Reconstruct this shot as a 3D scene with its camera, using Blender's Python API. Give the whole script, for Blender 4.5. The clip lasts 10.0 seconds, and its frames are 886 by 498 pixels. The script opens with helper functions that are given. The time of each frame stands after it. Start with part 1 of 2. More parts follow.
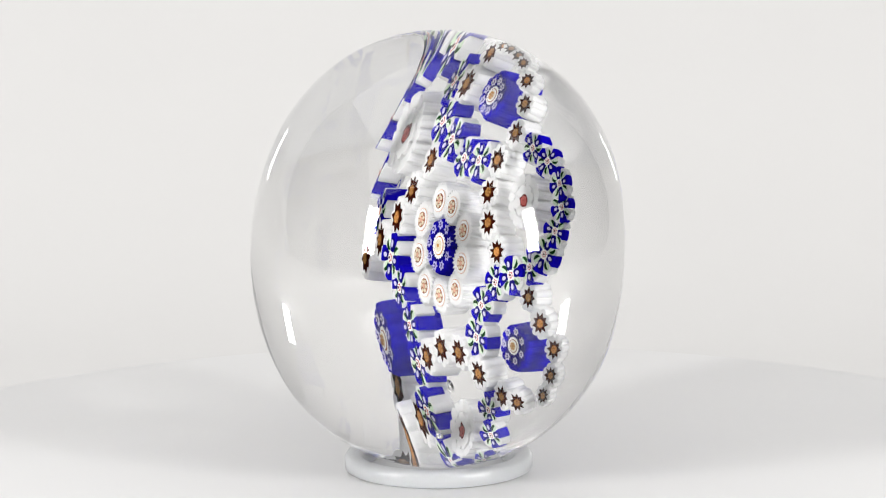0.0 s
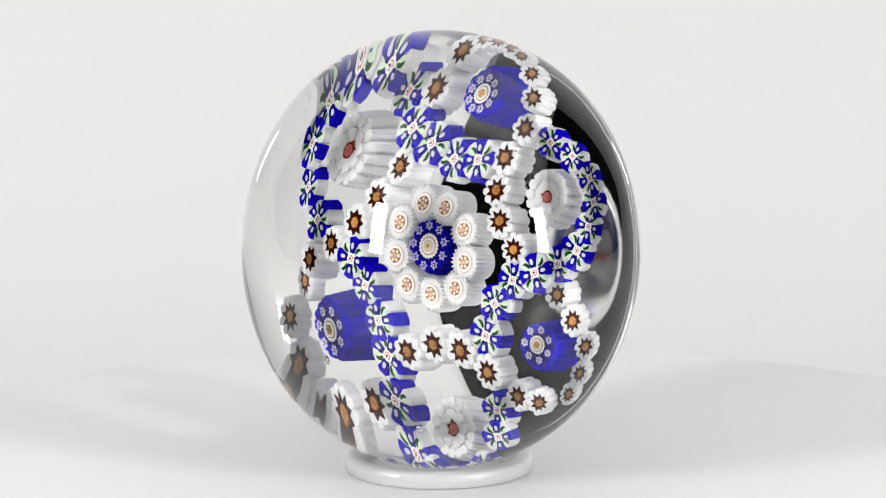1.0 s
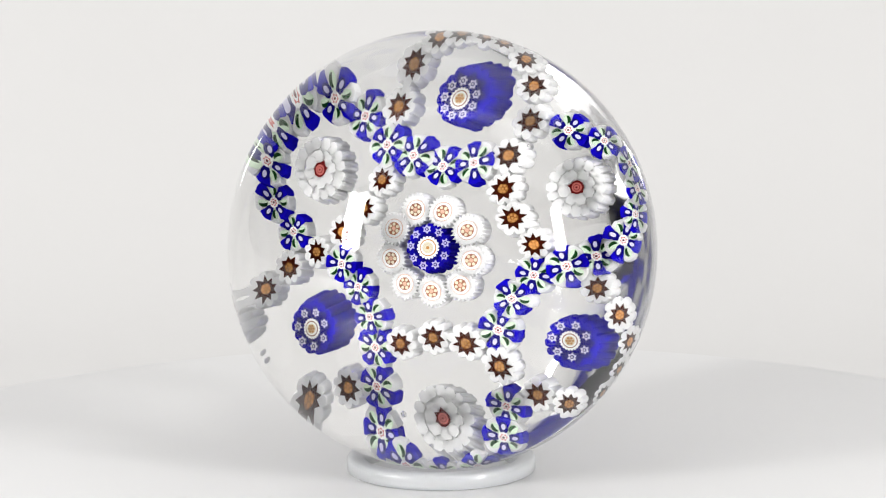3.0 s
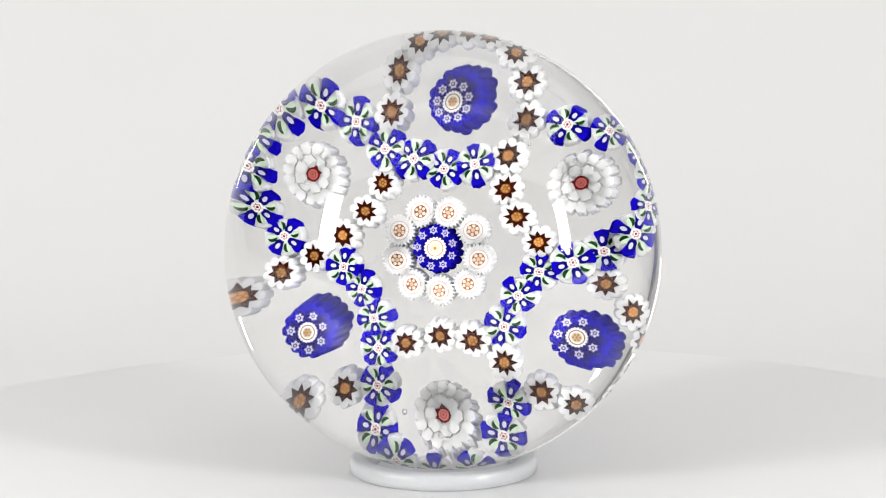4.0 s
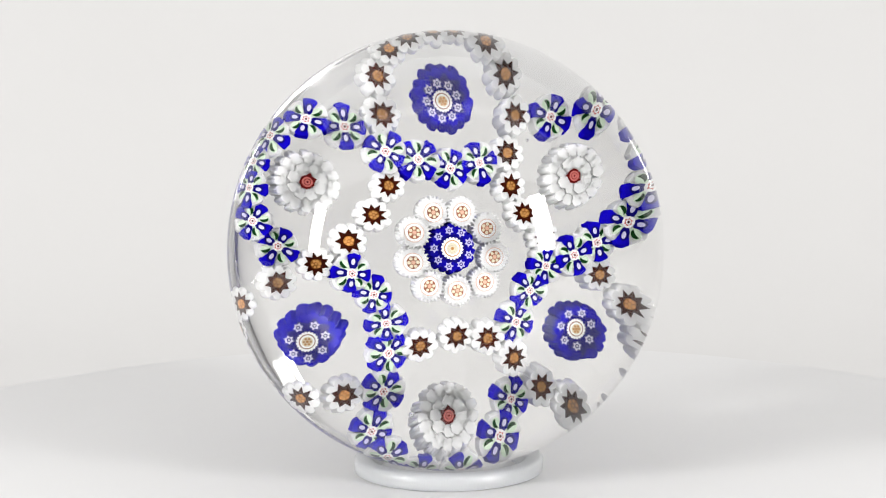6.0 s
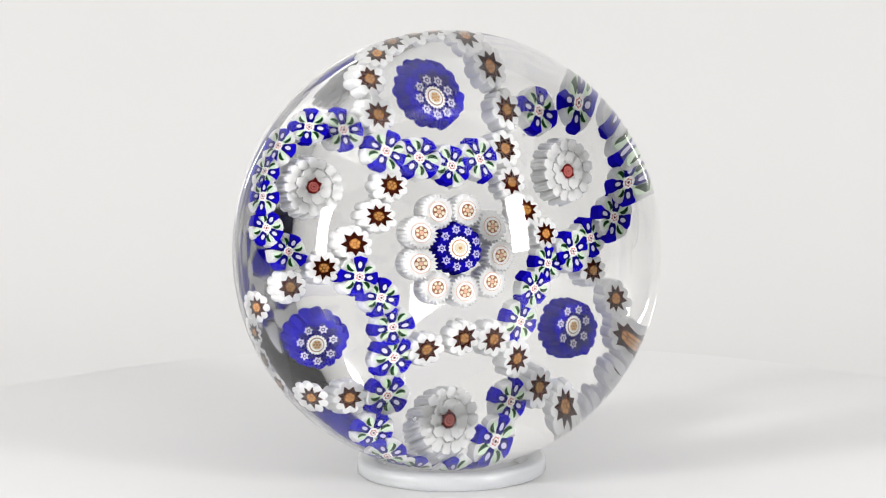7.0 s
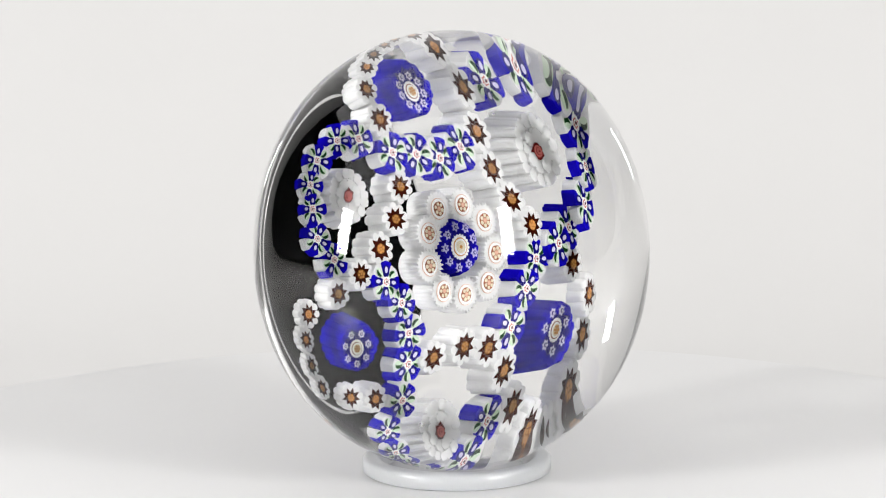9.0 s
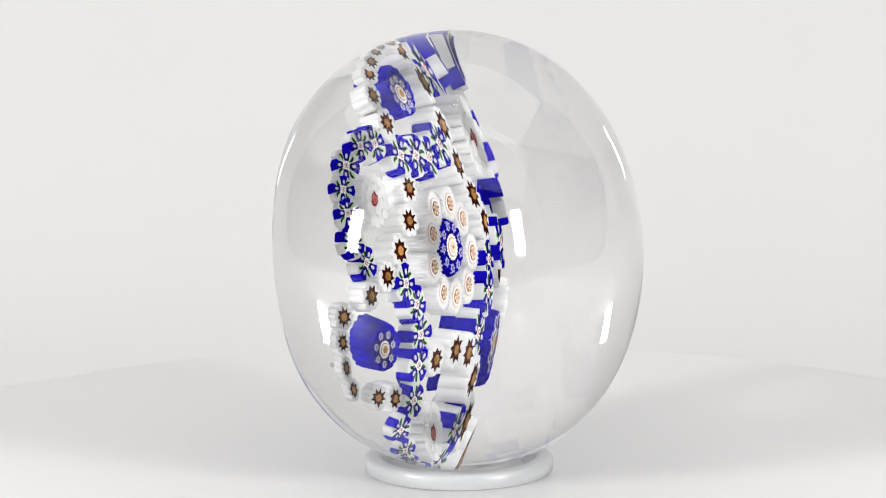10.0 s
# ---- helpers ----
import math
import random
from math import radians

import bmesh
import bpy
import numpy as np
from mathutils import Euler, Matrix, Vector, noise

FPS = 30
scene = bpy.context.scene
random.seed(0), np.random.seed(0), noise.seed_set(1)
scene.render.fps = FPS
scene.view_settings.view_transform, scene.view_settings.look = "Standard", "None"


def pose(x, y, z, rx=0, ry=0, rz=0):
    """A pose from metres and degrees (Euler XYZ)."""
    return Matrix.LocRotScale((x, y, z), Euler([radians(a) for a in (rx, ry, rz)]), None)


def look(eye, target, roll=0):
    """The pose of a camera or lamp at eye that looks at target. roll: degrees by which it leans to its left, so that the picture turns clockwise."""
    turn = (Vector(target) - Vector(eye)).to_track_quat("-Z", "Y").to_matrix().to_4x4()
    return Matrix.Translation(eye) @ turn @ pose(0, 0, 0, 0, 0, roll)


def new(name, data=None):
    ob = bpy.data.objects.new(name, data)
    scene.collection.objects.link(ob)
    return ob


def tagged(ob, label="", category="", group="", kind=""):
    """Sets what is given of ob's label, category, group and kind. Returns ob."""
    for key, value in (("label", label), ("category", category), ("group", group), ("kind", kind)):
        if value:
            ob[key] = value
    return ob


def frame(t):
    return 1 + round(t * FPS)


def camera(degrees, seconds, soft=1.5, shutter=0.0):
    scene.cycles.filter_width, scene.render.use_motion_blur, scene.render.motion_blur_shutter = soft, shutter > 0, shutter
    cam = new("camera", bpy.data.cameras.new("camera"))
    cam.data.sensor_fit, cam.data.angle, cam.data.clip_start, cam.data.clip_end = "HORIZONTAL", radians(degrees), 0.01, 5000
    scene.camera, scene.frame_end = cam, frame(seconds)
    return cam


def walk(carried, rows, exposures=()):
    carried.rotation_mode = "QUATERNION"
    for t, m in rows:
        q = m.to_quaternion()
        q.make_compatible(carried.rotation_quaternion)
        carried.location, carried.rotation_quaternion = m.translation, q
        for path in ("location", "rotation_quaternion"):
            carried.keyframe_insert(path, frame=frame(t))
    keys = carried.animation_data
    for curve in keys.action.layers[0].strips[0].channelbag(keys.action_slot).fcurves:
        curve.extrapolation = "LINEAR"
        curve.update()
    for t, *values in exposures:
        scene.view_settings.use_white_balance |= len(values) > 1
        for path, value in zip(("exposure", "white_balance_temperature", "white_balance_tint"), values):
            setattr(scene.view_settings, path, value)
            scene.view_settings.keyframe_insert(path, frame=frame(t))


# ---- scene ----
cam = camera(24.84, 10.0, soft=1.1)

# ---- sizes, in metres ----
R = 0.0375                       # radius of the paperweight's widest circle
ZC = 1.02 * R                   # height of its centre over the turntable
CF, CB, EF, EB, E2, BASE = 0.8300, 0.8100, -0.1318, -0.25, -0.0436, 0.60
GD, GK, GQ, GX, GU, GV = 0.0446, 0.3068, 0.4894, -0.8218, -0.0019, -0.0195   # the shallow dome on which the canes are set
SPIN, FRONT = 14.099, 4.9039     # degrees a second, and the time at which the front faces the camera

EL, DIST = radians(7.491), 9.217 * R
eye = (0, -DIST * math.cos(EL), ZC + DIST * math.sin(EL))
still = look(eye, (-0.0257 * R, 0, ZC), -0.453)
walk(cam, [(0.0, still), (10.0, still)], exposures=[(0.0, 0.0), (10.0, 0.0)])

# ---- light ----
world = bpy.data.worlds.new("world")
scene.world = world
world.use_nodes = True
world.node_tree.nodes["Background"].inputs[0].default_value = (0.9, 0.95, 1.0, 1)
world.node_tree.nodes["Background"].inputs[1].default_value = 0.02


def softbox(name, m, sx, sy, watts, color):
    data = bpy.data.lights.new(name, "AREA")
    data.shape, data.size, data.size_y, data.energy, data.color = "RECTANGLE", sx, sy, watts, color
    data.cycles.is_caustics_light = name == "softbox_lamp"
    ob = new(name, data)
    ob.matrix_basis = m
    return ob


def around(az, el, d):
    a, e = radians(az), radians(el)
    return (d * math.sin(a) * math.cos(e), -d * math.cos(a) * math.cos(e), ZC + d * math.sin(e))


aim = (0, 0, ZC)
softbox("softbox_lamp", look(around(-55, 13, 0.6), aim), 0.075, 0.20, 4.2, (1.0, 0.99, 0.98))
softbox("softbox_lamp", look(around(49.5, 13, 0.6), aim), 0.07, 0.20, 4.0, (1.0, 0.99, 0.98))
softbox("overhead_lamp", look((0, 0.09, 1.12), (0, 0.09, 0)), 2.0, 1.0, 7.5, (1.0, 0.99, 0.985))
# Broad dim fill, added behind the camera to brighten the cane faces
softbox("added_front_fill", look((0, -0.47, 0.48), aim), 1.6, 0.8, 4.6, (1.0, 0.99, 0.985))
for side in (-1, 1):
    softbox("rim_strip_lamp", look((side * 0.27, 0.43, 0.068), aim), 0.022, 0.14, 0.055, (1.0, 0.99, 0.98))

# ---- materials ----


def material(name, color, rough=0.5, spec=0.5, noise_scale=0.0, vary=0.0, bump=0.0, detail=4.0, rand=0.0, coat=0.0):
    mat = bpy.data.materials.new(name)
    mat.use_nodes = True
    n, l = mat.node_tree.nodes, mat.node_tree.links
    b = n["Principled BSDF"]
    b.inputs["Base Color"].default_value = (*color, 1)
    b.inputs["Roughness"].default_value = rough
    b.inputs["Specular IOR Level"].default_value = spec
    b.inputs["Coat Weight"].default_value = coat
    if noise_scale:
        co = n.new("ShaderNodeTexCoord")
        t = n.new("ShaderNodeTexNoise")
        t.inputs["Scale"].default_value, t.inputs["Detail"].default_value = noise_scale, detail
        l.new(co.outputs["Object"], t.inputs["Vector"])
        if vary:
            mix = n.new("ShaderNodeHueSaturation")
            mix.inputs["Color"].default_value = (*color, 1)
            ramp = n.new("ShaderNodeMapRange")
            ramp.inputs["To Min"].default_value, ramp.inputs["To Max"].default_value = 1 - vary, 1 + vary
            l.new(t.outputs["Fac"], ramp.inputs["Value"])
            last = ramp.outputs["Result"]
            if rand:
                info = n.new("ShaderNodeObjectInfo")
                r2 = n.new("ShaderNodeMapRange")
                r2.inputs["To Min"].default_value, r2.inputs["To Max"].default_value = 1 - rand, 1 + rand
                l.new(info.outputs["Random"], r2.inputs["Value"])
                mul = n.new("ShaderNodeMath")
                mul.operation = "MULTIPLY"
                l.new(last, mul.inputs[0])
                l.new(r2.outputs["Result"], mul.inputs[1])
                last = mul.outputs[0]
            l.new(last, mix.inputs["Value"])
            l.new(mix.outputs["Color"], b.inputs["Base Color"])
        if bump:
            bp = n.new("ShaderNodeBump")
            bp.inputs["Strength"].default_value, bp.inputs["Distance"].default_value = bump, 0.001
            l.new(t.outputs["Fac"], bp.inputs["Height"])
            l.new(bp.outputs["Normal"], b.inputs["Normal"])
    return mat


def glass_material(name, ior, tint, rough=0.0):
    mat = bpy.data.materials.new(name)
    mat.use_nodes = True
    b = mat.node_tree.nodes["Principled BSDF"]
    b.inputs["Base Color"].default_value = (*tint, 1)
    b.inputs["Roughness"].default_value = rough
    b.inputs["IOR"].default_value = ior
    b.inputs["Transmission Weight"].default_value = 1.0
    return mat


def milky(mat, weight, radius):
    """Opal glass: light soaks in and spreads before it leaves."""
    b = mat.node_tree.nodes["Principled BSDF"]
    b.inputs["Subsurface Weight"].default_value = weight
    b.inputs["Subsurface Radius"].default_value = (1.0, 1.0, 1.0)
    b.inputs["Subsurface Scale"].default_value = radius
    return mat


M_GLASS = glass_material("clear_crystal", 1.54, (0.95, 0.95, 0.944))
M_FROST = glass_material("worn_crystal_base", 1.54, (0.95, 0.95, 0.944), 0.04)
M_AIR = glass_material("air_bubble", 0.649, (1, 1, 1))
M_ACRYLIC = material("translucent_white_plastic", (0.90, 0.915, 0.925), 0.30, 0.5, 60, 0.02)
M_ACRYLIC.node_tree.nodes["Principled BSDF"].inputs["Transmission Weight"].default_value = 0.7
M_PAPER = material("white_backdrop_paper", (0.65, 0.645, 0.638), 0.85, 0.2, 9, 0.02, 0.05)
M_TABLE = material("white_glossy_plastic", (0.605, 0.605, 0.605), 0.35, 0.4, 30, 0.015, 0.02)
M_DARK = material("dark_room_paint", (0.035, 0.035, 0.038), 0.8, 0.3, 3, 0.1)
M_WHITE = milky(material("white_cane_glass", (0.95, 0.952, 0.948), 0.9, 0.0, 900, 0.04, 0.05, rand=0.03), 1.0, 0.0016)
M_ENAMEL = material("white_enamel_glass", (0.95, 0.952, 0.948), 0.9, 0.0, 900, 0.04)
M_CREAM = material("cream_cane_glass", (0.80, 0.72, 0.55), 0.9, 0.0, 900, 0.08, rand=0.05)
M_BLUE = material("cobalt_cane_glass", (0.006, 0.002, 0.44), 0.9, 0.0, 480, 0.85, 0.1, rand=0.12)
M_DEEP = material("deep_blue_cane_glass", (0.006, 0.003, 0.31), 0.9, 0.0, 300, 0.6, 0.1)
M_NAVY = material("navy_cane_glass", (0.006, 0.004, 0.16), 0.9, 0.0, 600, 0.4)
M_BROWN = material("dark_brown_cane_glass", (0.032, 0.005, 0.002), 0.9, 0.0, 500, 0.5, rand=0.4)
M_UMBER = material("umber_cane_glass", (0.30, 0.115, 0.028), 0.9, 0.0, 700, 0.4, rand=0.55)
M_TAN = material("amber_cane_glass", (0.58, 0.28, 0.085), 0.9, 0.0, 1200, 0.3, rand=0.3)
M_ROSE = material("rosy_brown_cane_glass", (0.33, 0.13, 0.075), 0.9, 0.0, 1200, 0.35, rand=0.25)
M_PEACH = material("peach_cane_glass", (0.78, 0.48, 0.35), 0.9, 0.0, 1200, 0.15, rand=0.1)
M_RED = material("deep_red_cane_glass", (0.11, 0.010, 0.010), 0.9, 0.0, 700, 0.5, rand=0.3)
M_PINK = material("pink_cane_glass", (0.62, 0.17, 0.15), 0.9, 0.0, 900, 0.2)
M_GREEN = material("dark_green_cane_glass", (0.008, 0.045, 0.010), 0.9, 0.0, 900, 0.4)
M_MINT = material("pale_green_cane_glass", (0.70, 0.84, 0.66), 0.9, 0.0, 700, 0.15, rand=0.08)
M_LILAC = material("lilac_white_cane_glass", (0.66, 0.64, 0.84), 0.9, 0.0, 900, 0.12)
M_SMOKE = material("pale_violet_cane_glass", (0.52, 0.49, 0.78), 0.9, 0.0, 900, 0.15)

# ---- mesh tools; outlines are in units of R ----
TAU = 2 * math.pi


def part(name, me, parent, m=None, label=""):
    ob = new(name, me)
    ob.parent = parent
    if m is not None:
        ob.matrix_basis = m
    ob.cycles.is_caustics_receiver = name not in ("glass_body", "bubble")
    return tagged(ob, label)


def mesh_of(name, bm, mats, smooth=False):
    me = bpy.data.meshes.new(name)
    bmesh.ops.recalc_face_normals(bm, faces=bm.faces[:])
    bm.to_mesh(me)
    bm.free()
    me.transform(Matrix.Scale(R, 4))
    for m in mats:
        me.materials.append(m)
    if smooth:
        for p in me.polygons:
            p.use_smooth = True
    return me


def lobes(r, n, depth, steps=6, sharp=1.0, turn=0.0, jitter=0.0):
    """A scalloped outline with n rounded lobes."""
    rnd = random.Random(n * 31 + int(r * 1e4))
    size = [1 + jitter * rnd.uniform(-1, 1) for _ in range(n)]
    out = []
    for i in range(n * steps):
        f = i / steps
        k = abs(math.sin(math.pi * (f % 1.0))) ** sharp
        rr = r * (1 - depth + depth * k) * size[int(f) % n]
        a = TAU * f / n + turn
        out.append((rr * math.cos(a), rr * math.sin(a)))
    return out


def starry(r, ri, n, turn=0.0, cx=0.0, cy=0.0):
    out = []
    for i in range(2 * n):
        rr = ri if i % 2 else r
        a = math.pi * i / n + turn
        out.append((cx + rr * math.cos(a), cy + rr * math.sin(a)))
    return out


def circle(r, n=14, cx=0.0, cy=0.0, sx=1.0, sy=1.0, turn=0.0):
    out = []
    for i in range(n):
        x, y = r * sx * math.cos(TAU * i / n), r * sy * math.sin(TAU * i / n)
        out.append((cx + x * math.cos(turn) - y * math.sin(turn), cy + x * math.sin(turn) + y * math.cos(turn)))
    return out


def prism(bm, pts, z0, z1, slot=0, flare=1.0, lean=(0, 0), cap=0.0, back=True, tuck=0.0):
    """An upright prism from z0 (back) to z1 (front face); flare widens the back, cap rounds the front edge, tuck evens the outline out towards the back."""
    cx = sum(p[0] for p in pts) / len(pts)
    cy = sum(p[1] for p in pts) / len(pts)
    rings = []
    mean = sum(math.hypot(x - cx, y - cy) for x, y in pts) / len(pts)
    levels = [(z0, flare, 1.0), (z1 - cap, 1.0, 0.0), (z1, 1.0 - cap * 6, 0.0)] if cap else [(z0, flare, 1.0), (z1, 1.0, 0.0)]
    for z, s, k in levels:
        ring_pts = []
        for x, y in pts:
            f = s * (1 + tuck * k * (mean / max(1e-6, math.hypot(x - cx, y - cy)) - 1))
            ring_pts.append(bm.verts.new((cx + (x - cx) * f + lean[0] * k, cy + (y - cy) * f + lean[1] * k, z)))
        rings.append(ring_pts)
    n = len(pts)
    for a, b in zip(rings, rings[1:]):
        for i in range(n):
            bm.faces.new((a[i], a[(i + 1) % n], b[(i + 1) % n], b[i])).material_index = slot
    bm.faces.new(rings[-1]).material_index = slot
    if back:
        bm.faces.new(rings[0][::-1]).material_index = slot


def single(name, pts, z0, z1, mat, **kw):
    bm = bmesh.new()
    prism(bm, pts, z0, z1, **kw)
    return mesh_of(name, bm, [mat])


# ---- setting: paper sweep, turntable, dark room ----


def sweep():
    bm = bmesh.new()
    prof = [(-0.25, -0.018), (0.20, -0.018)]
    for i in range(1, 13):
        a = math.pi / 2 * i / 12
        prof.append((0.20 + 0.35 * math.sin(a), -0.018 + 0.35 * (1 - math.cos(a))))
    prof.append((0.55, 1.15))
    xs = (-0.8, 0.8)
    for off in (0.0, -0.003):
        vs = []
        for j, (y, z) in enumerate(prof):
            y0, z0 = prof[max(j - 1, 0)]
            y1, z1 = prof[min(j + 1, len(prof) - 1)]
            d = Vector((y1 - y0, z1 - z0)).normalized()
            vs.append([bm.verts.new((x, y - d.y * off, z + d.x * off)) for x in xs])
        for a, b in zip(vs, vs[1:]):
            bm.faces.new((a[0], a[1], b[1], b[0]))
    me = bpy.data.meshes.new("backdrop")
    bmesh.ops.recalc_face_normals(bm, faces=bm.faces[:])
    bm.to_mesh(me)
    bm.free()
    me.materials.append(M_PAPER)
    for p in me.polygons:
        p.use_smooth = True
    return tagged(new("backdrop", me), "seamless white paper sweep behind the turntable", "backdrop", kind="structure")


def slab(name, x0, x1, y0, y1, z0, z1, mat, label, category):
    bm = bmesh.new()
    bmesh.ops.create_cube(bm, size=1)
    me = bpy.data.meshes.new(name)
    bm.to_mesh(me)
    bm.free()
    me.transform(Matrix.Translation(((x0 + x1) / 2, (y0 + y1) / 2, (z0 + z1) / 2)) @ Matrix.Diagonal((x1 - x0, y1 - y0, z1 - z0, 1)))
    me.materials.append(mat)
    return tagged(new(name, me), label, category, kind="structure")


def lathe(name, prof, mat, seg=96, closed=False, smooth=True):
    """Turns (radius, height) pairs, in metres, about the upright axis."""
    bm = bmesh.new()
    rings = []
    for r, z in prof:
        if r < 1e-9:
            rings.append([bm.verts.new((0, 0, z))])
        else:
            rings.append([bm.verts.new((r * math.cos(TAU * i / seg), r * math.sin(TAU * i / seg), z)) for i in range(seg)])
    pairs = list(zip(rings, rings[1:])) + ([(rings[-1], rings[0])] if closed else [])
    for a, b in pairs:
        for i in range(seg):
            j = (i + 1) % seg
            if len(a) == 1:
                bm.faces.new((a[0], b[j], b[i]))
            elif len(b) == 1:
                bm.faces.new((a[i], a[j], b[0]))
            else:
                bm.faces.new((a[i], a[j], b[j], b[i]))
    bmesh.ops.recalc_face_normals(bm, faces=bm.faces[:])
    me = bpy.data.meshes.new(name)
    bm.to_mesh(me)
    bm.free()
    me.materials.append(mat)
    for p in me.polygons:
        p.use_smooth = smooth
    return me


sweep()
slab("floor", -1.3, 1.3, -0.5, 1.0, -0.08, -0.03, M_DARK, "dark floor under the paper sweep", "floor")
slab("wall_front", -1.3, 1.3, -0.55, -0.50, -0.08, 1.4, M_DARK, "dark plain studio wall", "wall")
slab("wall_back", -1.3, 1.3, 1.0, 1.05, -0.08, 1.4, M_DARK, "dark plain studio wall", "wall")
slab("wall_west", -1.35, -1.3, -0.55, 1.05, -0.08, 1.4, M_DARK, "dark plain studio wall", "wall")
slab("wall_east", 1.3, 1.35, -0.55, 1.05, -0.08, 1.4, M_DARK, "dark plain studio wall", "wall")
slab("ceiling", -1.35, 1.35, -0.55, 1.05, 1.4, 1.45, M_DARK, "dark plain studio ceiling", "ceiling")

RT = 3.207 * R
turntable = tagged(new("turntable", lathe("turntable", [
    (0, -0.012), (RT - 0.002, -0.012), (RT, -0.010), (RT, -0.0015), (RT - 0.0004, -0.0005), (RT - 0.0015, 0), (0.03, 0), (0, 0)], M_TABLE, 160, smooth=False)),
    "round white glossy plastic turntable disc", "turntable")

ring = tagged(new("display_ring", lathe("display_ring", [
    (0.0122, 0.0001), (0.0160, 0.0001), (0.0163, 0.0003), (0.0163, 0.0021), (0.0161, 0.0025), (0.0156, 0.0027), (0.0140, 0.0028), (0.0132, 0.0024), (0.0122, 0.0006)],
    M_ACRYLIC, 96, closed=True)), "small translucent white display ring under the paperweight", "stand")

# ---- the paperweight ----
paperweight = tagged(new("paperweight"), "clear glass millefiori paperweight with blue, white and brown canes", "paperweight")


def glass_profile():
    """(radius, s) pairs from the front pole to the slightly hollow base."""
    out = []
    for i in range(49):
        s = CF * math.cos(math.pi / 2 * i / 48)
        q = (s / CF) ** 2
        out.append((math.sqrt(max(0.0, (1 - q) / (1 + EF * q + E2 * q * q))), s))
    a = math.asin(BASE / CB)
    for i in range(1, 25):
        s = -CB * math.sin(a * i / 24)
        q = (s / CB) ** 2
        out.append((math.sqrt((1 - q) / (1 + EB * q)), s))
    rb = out[-1][0]
    for k in (0.985, 0.965, 0.93):
        out.append((rb * k, -BASE - 0.012 * math.sin(math.pi * (1 - k) / 0.10)))
    for k in (0.88, 0.7, 0.5, 0.3, 0.15, 0.0):
        out.append((rb * k, -BASE + 0.022 * (1 - k * k)))
    return out


body = lathe("glass_body", [(r * R, s * R) for r, s in glass_profile()], M_GLASS, 160)
body.transform(Matrix.Rotation(math.pi / 2, 4, "X"))
body.materials.append(M_FROST)
for p in body.polygons:
    if p.center.y > 0.30 * R:
        p.material_index = 1
dome = part("glass_body", body, paperweight, label="thick clear polished crystal dome with flat base")
dome.cycles.is_caustics_caster = True
turntable.cycles.is_caustics_receiver = True


def seat(u, v, turn=0.0, lift=0.0, lean=1.0):
    """The pose of a cane whose face lies at (u, v) on the inner dome."""
    w = u * u + v * v
    short = 1 - 0.5 * min(1.0, max(0.0, (math.sqrt(w) - 0.56) / 0.1))
    lean *= 1 + 10 * max(0.0, math.sqrt(w) - 0.56)
    s = -GD - GK * w - GQ * w * w - GX * w * w * w + GU * u + GV * v + lift
    n = Vector((-lean * (-2 * GK * u - (4 * GQ * w + 6 * GX * w * w) * u + GU), -1.0, -lean * (-2 * GK * v - (4 * GQ * w + 6 * GX * w * w) * v + GV))).normalized()
    q = n.to_track_quat("Z", "Y")
    return Matrix.Translation(Vector((u, -s, v)) * R) @ q.to_matrix().to_4x4() @ Matrix.Rotation(turn, 4, "Z") @ Matrix.Diagonal((1, 1, short, 1))


rng = random.Random(7)
STEP = 0.0015

# star cane: white scalloped rod, dark star, amber dots


def ragged(pts, amount, seed):
    """The same outline with slightly uneven points."""
    rnd = random.Random(seed)
    return [(x * (1 + rnd.uniform(-amount, amount)), y * (1 + rnd.uniform(-amount, amount))) for x, y in pts]


ME_STAR_ROD = [single("star_cane", ragged(lobes(0.0625, 10 - k % 2, 0.24, 7, 0.55, jitter=0.09), 0.008, k), -0.066, 0, M_WHITE, flare=1.04, cap=0.008, tuck=0.35) for k in range(4)]
ME_STAR = [single("star", ragged(starry(0.0450, 0.0275, 9 if k % 3 else 8, 0.2 * k), 0.10, k), -0.003, STEP, M_BROWN) for k in range(5)]


def dots_mesh(k):
    rnd = random.Random(40 + k)
    bm = bmesh.new()
    prism(bm, ragged(circle(0.0185, 12), 0.10, k), -0.003, 0.0022, 0)
    for i in range(7):
        a = TAU * i / 6 + rnd.uniform(-0.15, 0.15)
        d = 0.0 if i == 6 else 0.0118 + rnd.uniform(-0.001, 0.001)
        prism(bm, circle(rnd.uniform(0.0042, 0.0060), 8, d * math.cos(a), d * math.sin(a)), -0.003, 0.0034, 1)
    return mesh_of("dots", bm, [M_UMBER, M_TAN])


ME_DOTS = [dots_mesh(k) for k in range(4)]


def uneven(amount):
    """A small random squash, as heat leaves on a cane."""
    a = rng.uniform(0, math.pi)
    turn = Matrix.Rotation(a, 4, "Z")
    return turn @ Matrix.Diagonal((1 + rng.uniform(-amount, amount), 1 + rng.uniform(-amount, amount), 1, 1)) @ turn.inverted()


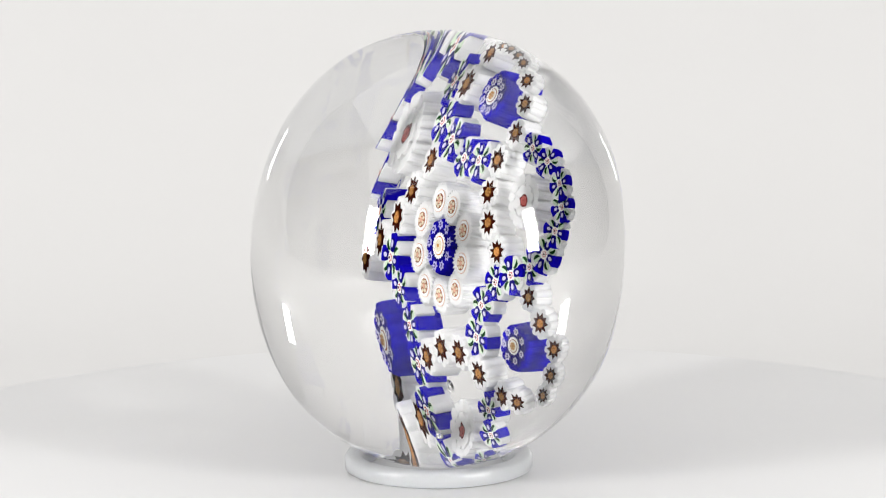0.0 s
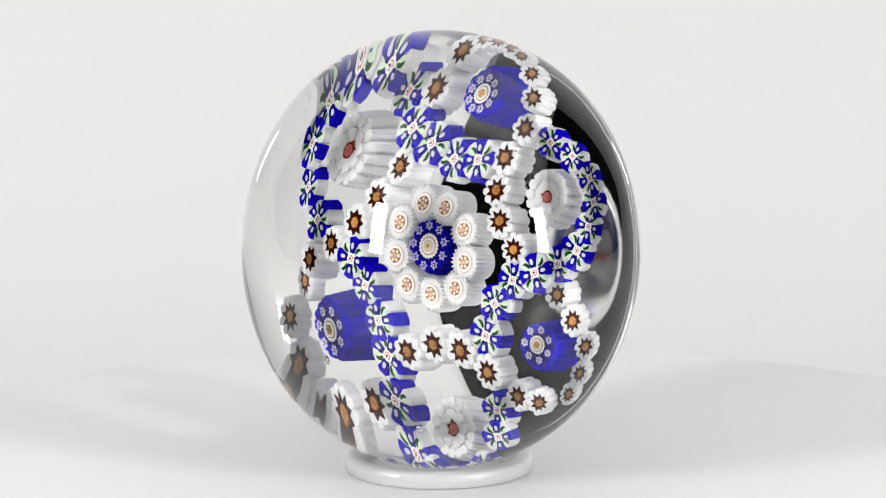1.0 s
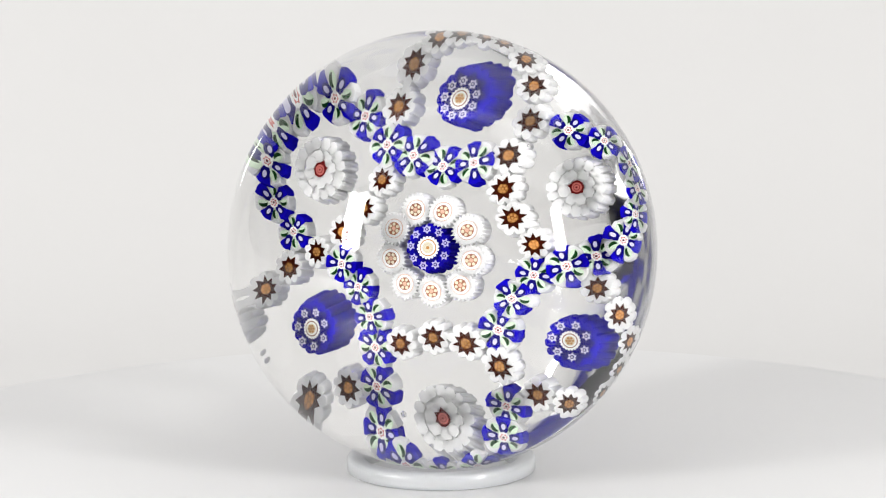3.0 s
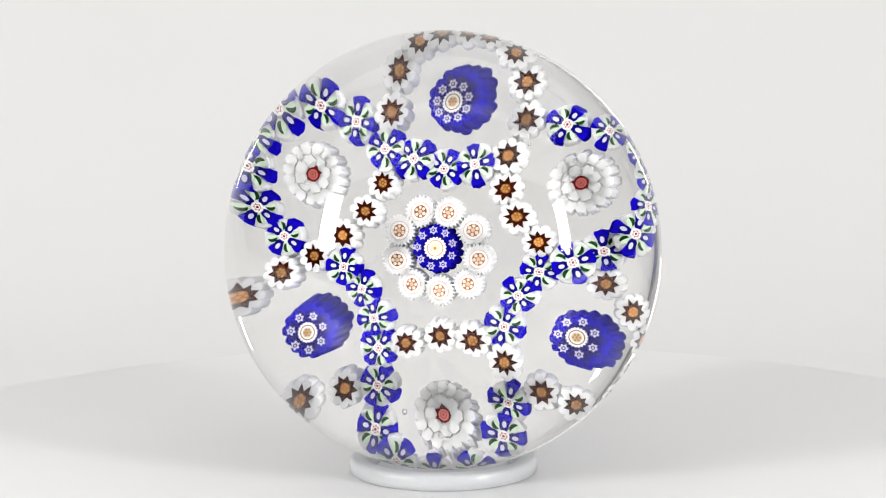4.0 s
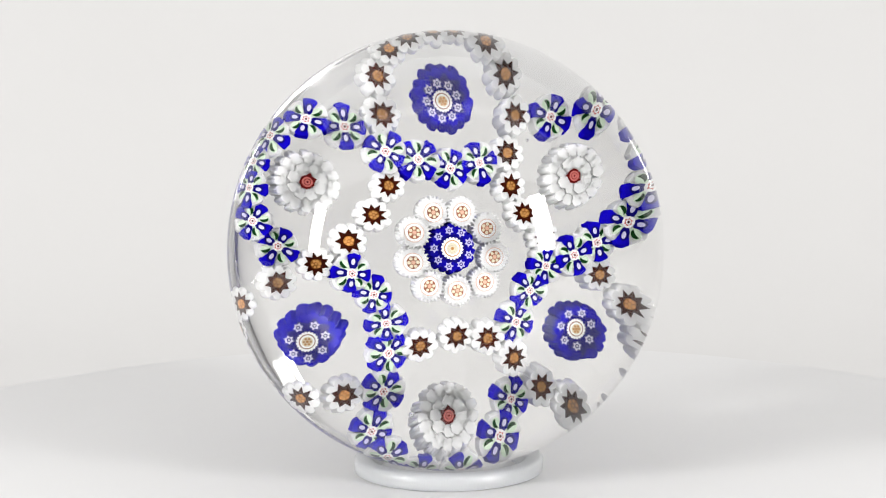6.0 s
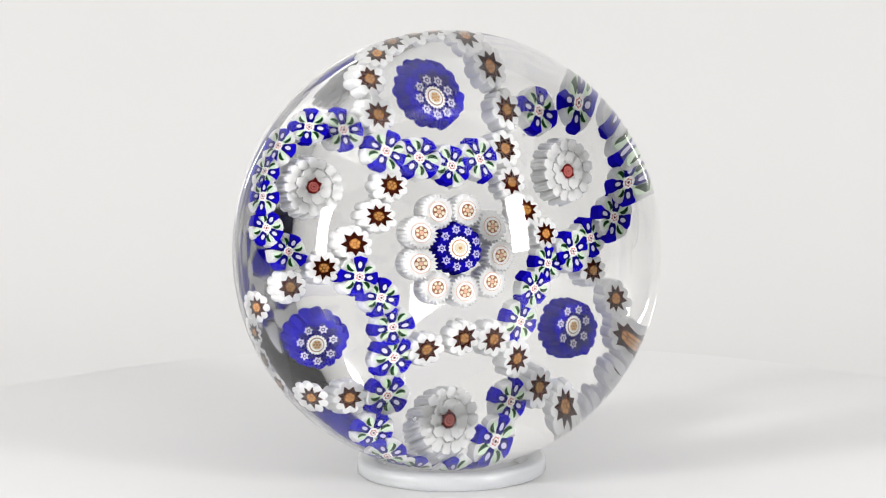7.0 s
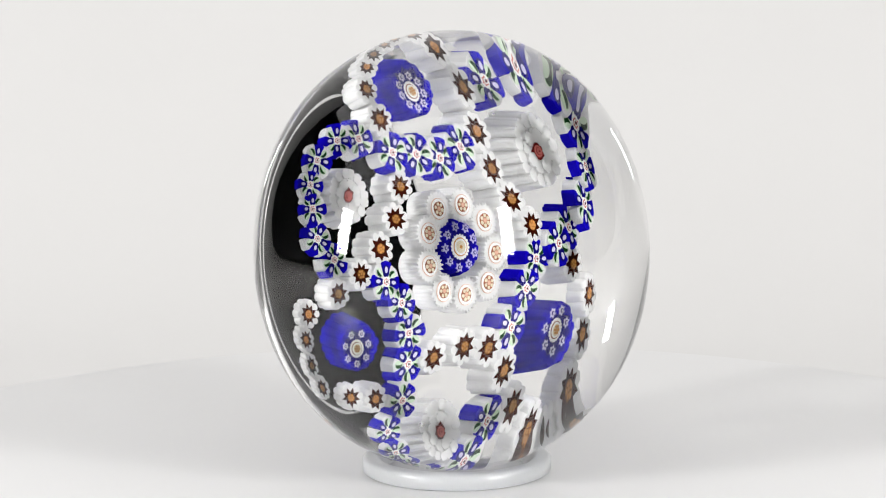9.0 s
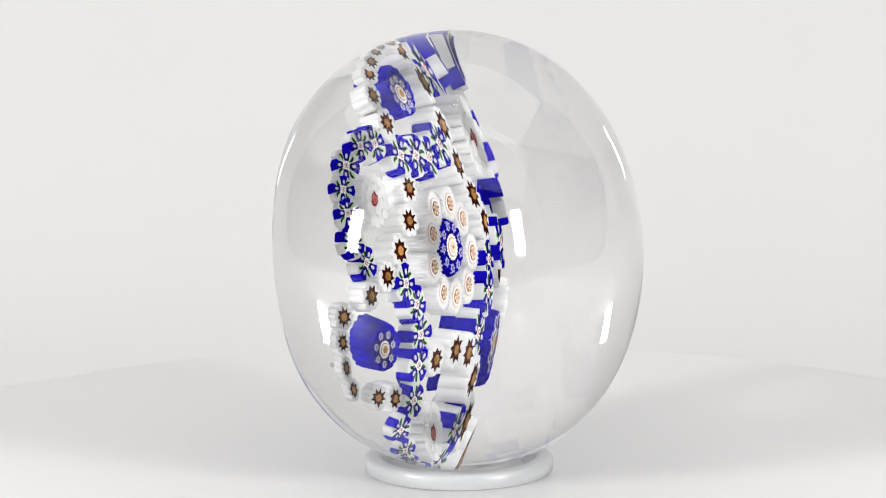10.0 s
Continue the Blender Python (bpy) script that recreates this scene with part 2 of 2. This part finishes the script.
def star_cane(u, v):
    sunk = -0.05 if math.hypot(u, v) > 0.64 and abs(u) > 0.5 else 0.0
    m = seat(u, v, rng.uniform(0, TAU), sunk + rng.uniform(-0.006, 0.006)) @ uneven(0.07) @ Matrix.Diagonal((0.93, 0.93, 1, 1))
    rod = part("star_cane", ME_STAR_ROD[rng.randrange(4)], paperweight, m, "white scalloped cane with dark brown star")
    part("star", ME_STAR[rng.randrange(5)], rod, Matrix.Rotation(rng.uniform(0, 1), 4, "Z"))
    part("dots", ME_DOTS[rng.randrange(4)], rod, Matrix.Rotation(rng.uniform(0, 1), 4, "Z"), "amber dots in the star")


# flower cane: four blue and four pale green petals round a small pink star


def petal(r0, r1, wide, mats, drop, seed):
    rnd = random.Random(seed)
    bm = bmesh.new()
    rim = [(r1 * k * rnd.uniform(0.97, 1.03), wide * w) for k, w in ((0.90, -1.0), (0.98, -0.88), (1.0, -0.45), (1.01, 0.0), (1.0, 0.45), (0.98, 0.88), (0.90, 1.0))]
    pts = [(r0, -wide * 0.85), *rim, (r0, wide * 0.85)]
    pts = [(r * math.cos(a), r * math.sin(a)) for r, a in pts]
    prism(bm, pts, -0.044, 0.0, 0, flare=1.0, lean=(0.004, 0), cap=0.002)
    mid = r0 + (r1 - r0) * rnd.uniform(0.38, 0.46)
    if drop == "white":
        prism(bm, circle(0.0170, 10, mid - 0.003, 0, 1.2, 0.85), -0.003, 0.0008, 2)
        prism(bm, circle(0.0085, 9, mid + 0.001, rnd.uniform(-0.002, 0.002), 1.25, 0.78), -0.003, 0.0016, 1)
    else:
        prism(bm, circle(0.0165, 10, mid + 0.003, 0, 1.2, 0.80), -0.003, 0.0008, 1)
        side = rnd.choice((-1, 1))
        arc = []
        for i in range(7):
            a = math.pi * (i / 6 - 0.5) * 1.15
            arc.append((mid + 0.004 + 0.0150 * math.sin(a), side * (0.0005 + 0.0115 * math.cos(a))))
        for i in range(5, 0, -1):
            a = math.pi * (i / 6 - 0.5) * 1.15
            arc.append((mid + 0.004 + 0.0130 * math.sin(a), side * (-0.0020 + 0.0030 * math.cos(a))))
        prism(bm, arc, -0.003, 0.0016, 2)
    return mesh_of("petal", bm, mats)


ME_BLUE_PETAL = [petal(0.0145, 0.0655, 0.375, [M_BLUE, M_LILAC, M_NAVY], "white", 60 + k) for k in range(5)]
ME_PALE_PETAL = [petal(0.0145, 0.0660, 0.41, [M_WHITE, M_MINT, M_GREEN], "green", 80 + k) for k in range(5)]
bm = bmesh.new()
prism(bm, circle(0.0175, 12), -0.044, 0.001)
prism(bm, starry(0.0125, 0.0085, 6), 0, 0.002, 1)
prism(bm, circle(0.0078, 8), 0, 0.003, 0)
prism(bm, circle(0.0042, 6), 0, 0.004, 2)
ME_FLOWER_CORE = mesh_of("flower_cane", bm, [M_ENAMEL, M_PINK, M_RED])


def flower_cane(u, v):
    m = seat(u, v, rng.uniform(0, TAU), rng.uniform(-0.008, 0.008)) @ uneven(0.09) @ Matrix.Diagonal((1.0, 1.0, 1, 1))
    core = part("flower_cane", ME_FLOWER_CORE, paperweight, m, "blue and pale green petalled flower cane")
    for i in range(4):
        part("petal", ME_BLUE_PETAL[rng.randrange(5)], core, Matrix.Rotation(TAU * i / 4 + rng.uniform(-0.05, 0.05), 4, "Z") @ Matrix.Diagonal((rng.uniform(0.9, 1.08), 1, 1, 1)))
        part("petal", ME_PALE_PETAL[rng.randrange(5)], core, Matrix.Rotation(TAU * (i + 0.5) / 4 + rng.uniform(-0.05, 0.05), 4, "Z") @ Matrix.Translation((0, 0, -0.002 * R)) @ Matrix.Diagonal((rng.uniform(0.9, 1.06), 1, 1, 1)))


# small pale canes of the middle cluster
ME_FRINGE_ROD = [single("fringed_cane", ragged(starry(0.0580, 0.0465, 24), 0.03, k), -0.065, 0, M_WHITE, flare=1.04, cap=0.004, tuck=0.9) for k in range(3)]
bm = bmesh.new()
prism(bm, circle(0.0335, 20), -0.003, 0.0008, 0)
prism(bm, circle(0.0315, 20), -0.003, 0.0016, 1)
ME_HALO = mesh_of("halo", bm, [M_PEACH, M_ENAMEL])


def rosette_mesh(k):
    rnd = random.Random(90 + k)
    bm = bmesh.new()
    prism(bm, ragged(circle(0.0225, 14), 0.04, k), 0, 0.0025, 0)
    for i in range(6):
        a = TAU * i / 6 + rnd.uniform(-0.1, 0.1)
        prism(bm, circle(rnd.uniform(0.0052, 0.0066), 8, 0.0148 * math.cos(a), 0.0148 * math.sin(a)), 0.001, 0.0036, 1)
    prism(bm, circle(0.0075, 8), 0.001, 0.0036, 2)
    return mesh_of("rosette", bm, [M_ROSE, M_CREAM, M_PEACH])


ME_ROSETTE = [rosette_mesh(k) for k in range(3)]


def fringed_cane(u, v):
    m = seat(u, v, rng.uniform(0, TAU), rng.uniform(-0.005, 0.005)) @ uneven(0.05)
    rod = part("fringed_cane", ME_FRINGE_ROD[rng.randrange(3)], paperweight, m, "small white fringed cane with rosy centre")
    part("halo", ME_HALO, rod)
    part("rosette", ME_ROSETTE[rng.randrange(3)], rod, label="rosy brown rosette")


# large blue canes


def blue_meshes(r, lobes_n, ring_r, length, centre, star_mat, rod_mat, flare, lean=(0, 0), shade=0.0):
    bm2 = bmesh.new()
    rim = lobes(r, lobes_n, 0.10, 6, 0.6, jitter=0.05)
    prism(bm2, ragged(rim, 0.02, lobes_n), -length, 0, 0, flare=flare, lean=lean, cap=0.010)
    if shade:
        prism(bm2, ragged(starry(shade, shade * 0.72, 9), 0.08, 3), -0.003, 0.0005, 1)
    prism(bm2, lobes(ring_r * 1.30, 12, 0.12, 4), -0.003, 0.0008, 1)
    rod = mesh_of("blue_cane", bm2, [rod_mat, M_NAVY])
    bm2 = bmesh.new()
    prism(bm2, lobes(ring_r, 20, 0.14, 4), -0.003, 0.0016, 0)
    prism(bm2, circle(ring_r * 0.72, 18), 0, 0.0025, 1)
    prism(bm2, circle(ring_r * 0.64, 18), 0, 0.0034, 0)
    prism(bm2, circle(ring_r * 0.48, 14), 0, 0.0043, 2)
    prism(bm2, circle(ring_r * 0.14, 8), 0, 0.006, 3)
    for i in range(6 if centre else 0):
        prism(bm2, circle(ring_r * 0.12, 6, ring_r * 0.29 * math.cos(TAU * i / 6), ring_r * 0.29 * math.sin(TAU * i / 6)), 0, 0.006, 3)
    eye_mesh = mesh_of("eye", bm2, [M_ENAMEL, M_ROSE if centre else M_TAN, M_CREAM, M_TAN])
    bm2 = bmesh.new()
    prism(bm2, starry(0.0165, 0.0098, 6), -0.006, 0.0016, 0)
    prism(bm2, circle(0.0066, 8), 0, 0.0026, 1)
    prism(bm2, circle(0.0036, 6), 0, 0.0036, 0)
    small = mesh_of("small_star", bm2, [star_mat, M_NAVY])
    return rod, eye_mesh, small


BLUE_TOP, BLUE_RIGHT, BLUE_LEFT = (
    blue_meshes(0.090, n, 0.034, 0.100, True, M_LILAC, M_BLUE, 1.06, lean, 0.074)
    for n, lean in ((16, (0.012, 0.006)), (17, (0.012, -0.004)), (15, (0.012, 0.012))))
MID_BLUE = blue_meshes(0.084, 18, 0.041, 0.065, False, M_SMOKE, M_DEEP, 1.06)


def blue_cane(u, v, meshes, count, ring, label, sx=1.0, sy=1.0, turn=0.0, shift=(0, 0)):
    m = seat(u, v, turn)
    rod = part("blue_cane", meshes[0], paperweight, m @ Matrix.Diagonal((sx, sy, 1, 1)), label)
    inv = Matrix.Diagonal((1 / sx, 1 / sy, 1, 1)) @ Matrix.Translation((shift[0] * R, shift[1] * R, 0))
    part("eye", meshes[1], rod, inv, "white ringed eye with amber dots")
    for i in range(count):
        a = TAU * i / count + 0.3
        part("small_star", meshes[2], rod, inv @ Matrix.Translation((ring * R * math.cos(a), ring * R * math.sin(a), 0)) @ Matrix.Rotation(rng.uniform(0, 1), 4, "Z"))


# large white canes: star tubes in two rings round a red centre


def tube_mesh(r, length, lean, cap):
    bm2 = bmesh.new()
    prism(bm2, lobes(r, 6, 0.18, 5, 0.6), -length, 0, 0, flare=1.05, lean=(lean, 0), cap=cap)
    return mesh_of("tube", bm2, [M_WHITE])


ME_TUBE_IN = tube_mesh(0.0208, 0.040, 0.004, 0.002)
ME_TUBE_OUT = tube_mesh(0.0192, 0.075, 0.006, 0.002)
ME_WHITE_CORE = single("white_cane", circle(0.086, 28), -0.075, -0.006, M_WHITE, flare=1.02)
ME_RED_STAR = single("red_star", ragged(starry(0.0300, 0.0215, 7), 0.14, 5), -0.02, 0.001, M_RED)
bm = bmesh.new()
prism(bm, circle(0.0165, 14), 0, 0.002, 0)
prism(bm, circle(0.0110, 12), 0, 0.003, 1)
prism(bm, circle(0.0090, 12), 0, 0.004, 0)
prism(bm, circle(0.0035, 8), 0, 0.005, 1)
ME_PINK_EYE = mesh_of("pink_eye", bm, [M_PINK, M_RED])


def white_cane(u, v, turn=0.0, sx=1.0, sy=1.0, lean=0.8):
    m = seat(u, v, turn, 0.01, lean)
    core = part("white_cane", ME_WHITE_CORE, paperweight, m @ Matrix.Diagonal((sx, sy, 1, 1)), "large white tufted cane with red centre")
    part("red_star", ME_RED_STAR, core)
    part("pink_eye", ME_PINK_EYE, core)
    for count, dist, drop, me in ((8, 0.041, 0.001, ME_TUBE_IN), (16, 0.080, -0.002, ME_TUBE_OUT)):
        for i in range(count):
            a = TAU * (i + rng.uniform(-0.12, 0.12)) / count
            part("tube", me, core, Matrix.Translation((dist * R * math.cos(a), dist * R * math.sin(a), (drop + rng.uniform(-0.002, 0.002)) * R)) @ Matrix.Rotation(a, 4, "Z"))


blue_cane(-0.004, 0.010, MID_BLUE, 9, 0.064, "cobalt blue middle cane with white stars")
for u, v in ((-0.062, 0.137), (0.038, 0.135), (0.126, 0.075), (0.148, -0.026), (0.111, -0.113), (0.011, -0.139), (-0.087, -0.119), (-0.141, -0.034), (-0.134, 0.070)):
    fringed_cane(u, v)

BIG = "large cobalt blue cane ringed with white stars"
blue_cane(0.029, 0.497, BLUE_TOP, 9, 0.052, BIG, 1.02, 1.0, 0.0, (-0.012, -0.012))
blue_cane(0.449, -0.289, BLUE_RIGHT, 7, 0.055, BIG, 1.02, 0.98, 0.0, (-0.012, 0.010))
blue_cane(-0.448, -0.274, BLUE_LEFT, 7, 0.055, BIG, 1.02, 0.98, 0.0, (-0.009, -0.008))
white_cane(-0.446, 0.242, 0.3)
white_cane(0.450, 0.229, 1.2)
white_cane(0.002, -0.540, 0.8, 1.0, 1.05, 0.2)

# brown star garland, loop by loop
for u, v in ((-0.202, 0.231), (-0.185, 0.452), (-0.171, 0.558), (-0.116, 0.636), (-0.052, 0.670), (0.036, 0.686), (0.102, 0.678), (0.193, 0.626), (0.239, 0.537), (0.259, 0.430), (0.221, 0.323), (0.223, 0.216), (0.267, 0.121), (0.338, 0.035)):
    star_cane(u, v)
for u, v in ((0.526, -0.103), (0.602, -0.194), (0.626, -0.295), (0.593, -0.401), (0.525, -0.481), (0.410, -0.492), (0.315, -0.456), (0.218, -0.374), (0.121, -0.307), (0.011, -0.296), (-0.113, -0.322)):
    star_cane(u, v)
for u, v in ((-0.261, 0.133), (-0.342, 0.046), (-0.440, -0.028), (-0.546, -0.086), (-0.632, -0.155), (-0.681, -0.254), (-0.649, -0.359), (-0.586, -0.447), (-0.460, -0.466), (-0.328, -0.456)):
    star_cane(u, v)

# blue flower garland, loop by loop
for u, v in ((0.116, 0.298), (0.012, 0.283), (-0.096, 0.315), (-0.199, 0.342), (-0.304, 0.413), (-0.417, 0.439), (-0.537, 0.397), (-0.604, 0.318), (-0.624, 0.230), (-0.610, 0.117), (-0.539, 0.033)):
    flower_cane(u, v)
for u, v in ((0.379, 0.408), (0.513, 0.393), (0.636, 0.337), (0.665, 0.249), (0.657, 0.154), (0.613, 0.061), (0.522, 0.004), (0.442, -0.033), (0.340, -0.067), (0.277, -0.149), (0.226, -0.256)):
    flower_cane(u, v)
for u, v in ((-0.337, -0.064), (-0.270, -0.139), (-0.227, -0.239), (-0.212, -0.338), (-0.217, -0.456), (-0.228, -0.567), (-0.170, -0.653), (-0.057, -0.696), (0.070, -0.696), (0.180, -0.589), (0.212, -0.495)):
    flower_cane(u, v)

# small air bubbles caught in the glass
bm = bmesh.new()
bmesh.ops.create_uvsphere(bm, u_segments=16, v_segments=10, radius=0.010)
ME_BUBBLE = mesh_of("bubble", bm, [M_AIR], smooth=True)
for u, v, k, deep in ((-0.625, -0.345, 1.0, -0.12), (-0.125, -0.535, 0.9, 0.03), (0.29, 0.36, 0.5, 0.03)):
    part("bubble", ME_BUBBLE, paperweight, seat(u, v, 0, deep) @ Matrix.Scale(k, 4))

# ---- what moves ----


def motions():
    times = [i / 4 for i in range(41)]
    rows, spins, turns = [], [], []
    for t in times:
        a = SPIN * (t - FRONT)
        spin = pose(0, 0, ZC, 0, 0, a)
        rows.append((t, spin @ pose(-0.0212 * R, -0.0490 * R, 0, -5.34, 0, 0)))
        spins.append((t, pose(0, 0, 0, 0, 0, a)))
        turns.append((t, pose(0, 0, 0, 0, 0, a) @ pose(-0.0212 * R, -0.0490 * R, 0)))
    walk(paperweight, rows)
    walk(turntable, spins)
    walk(ring, turns)


motions()
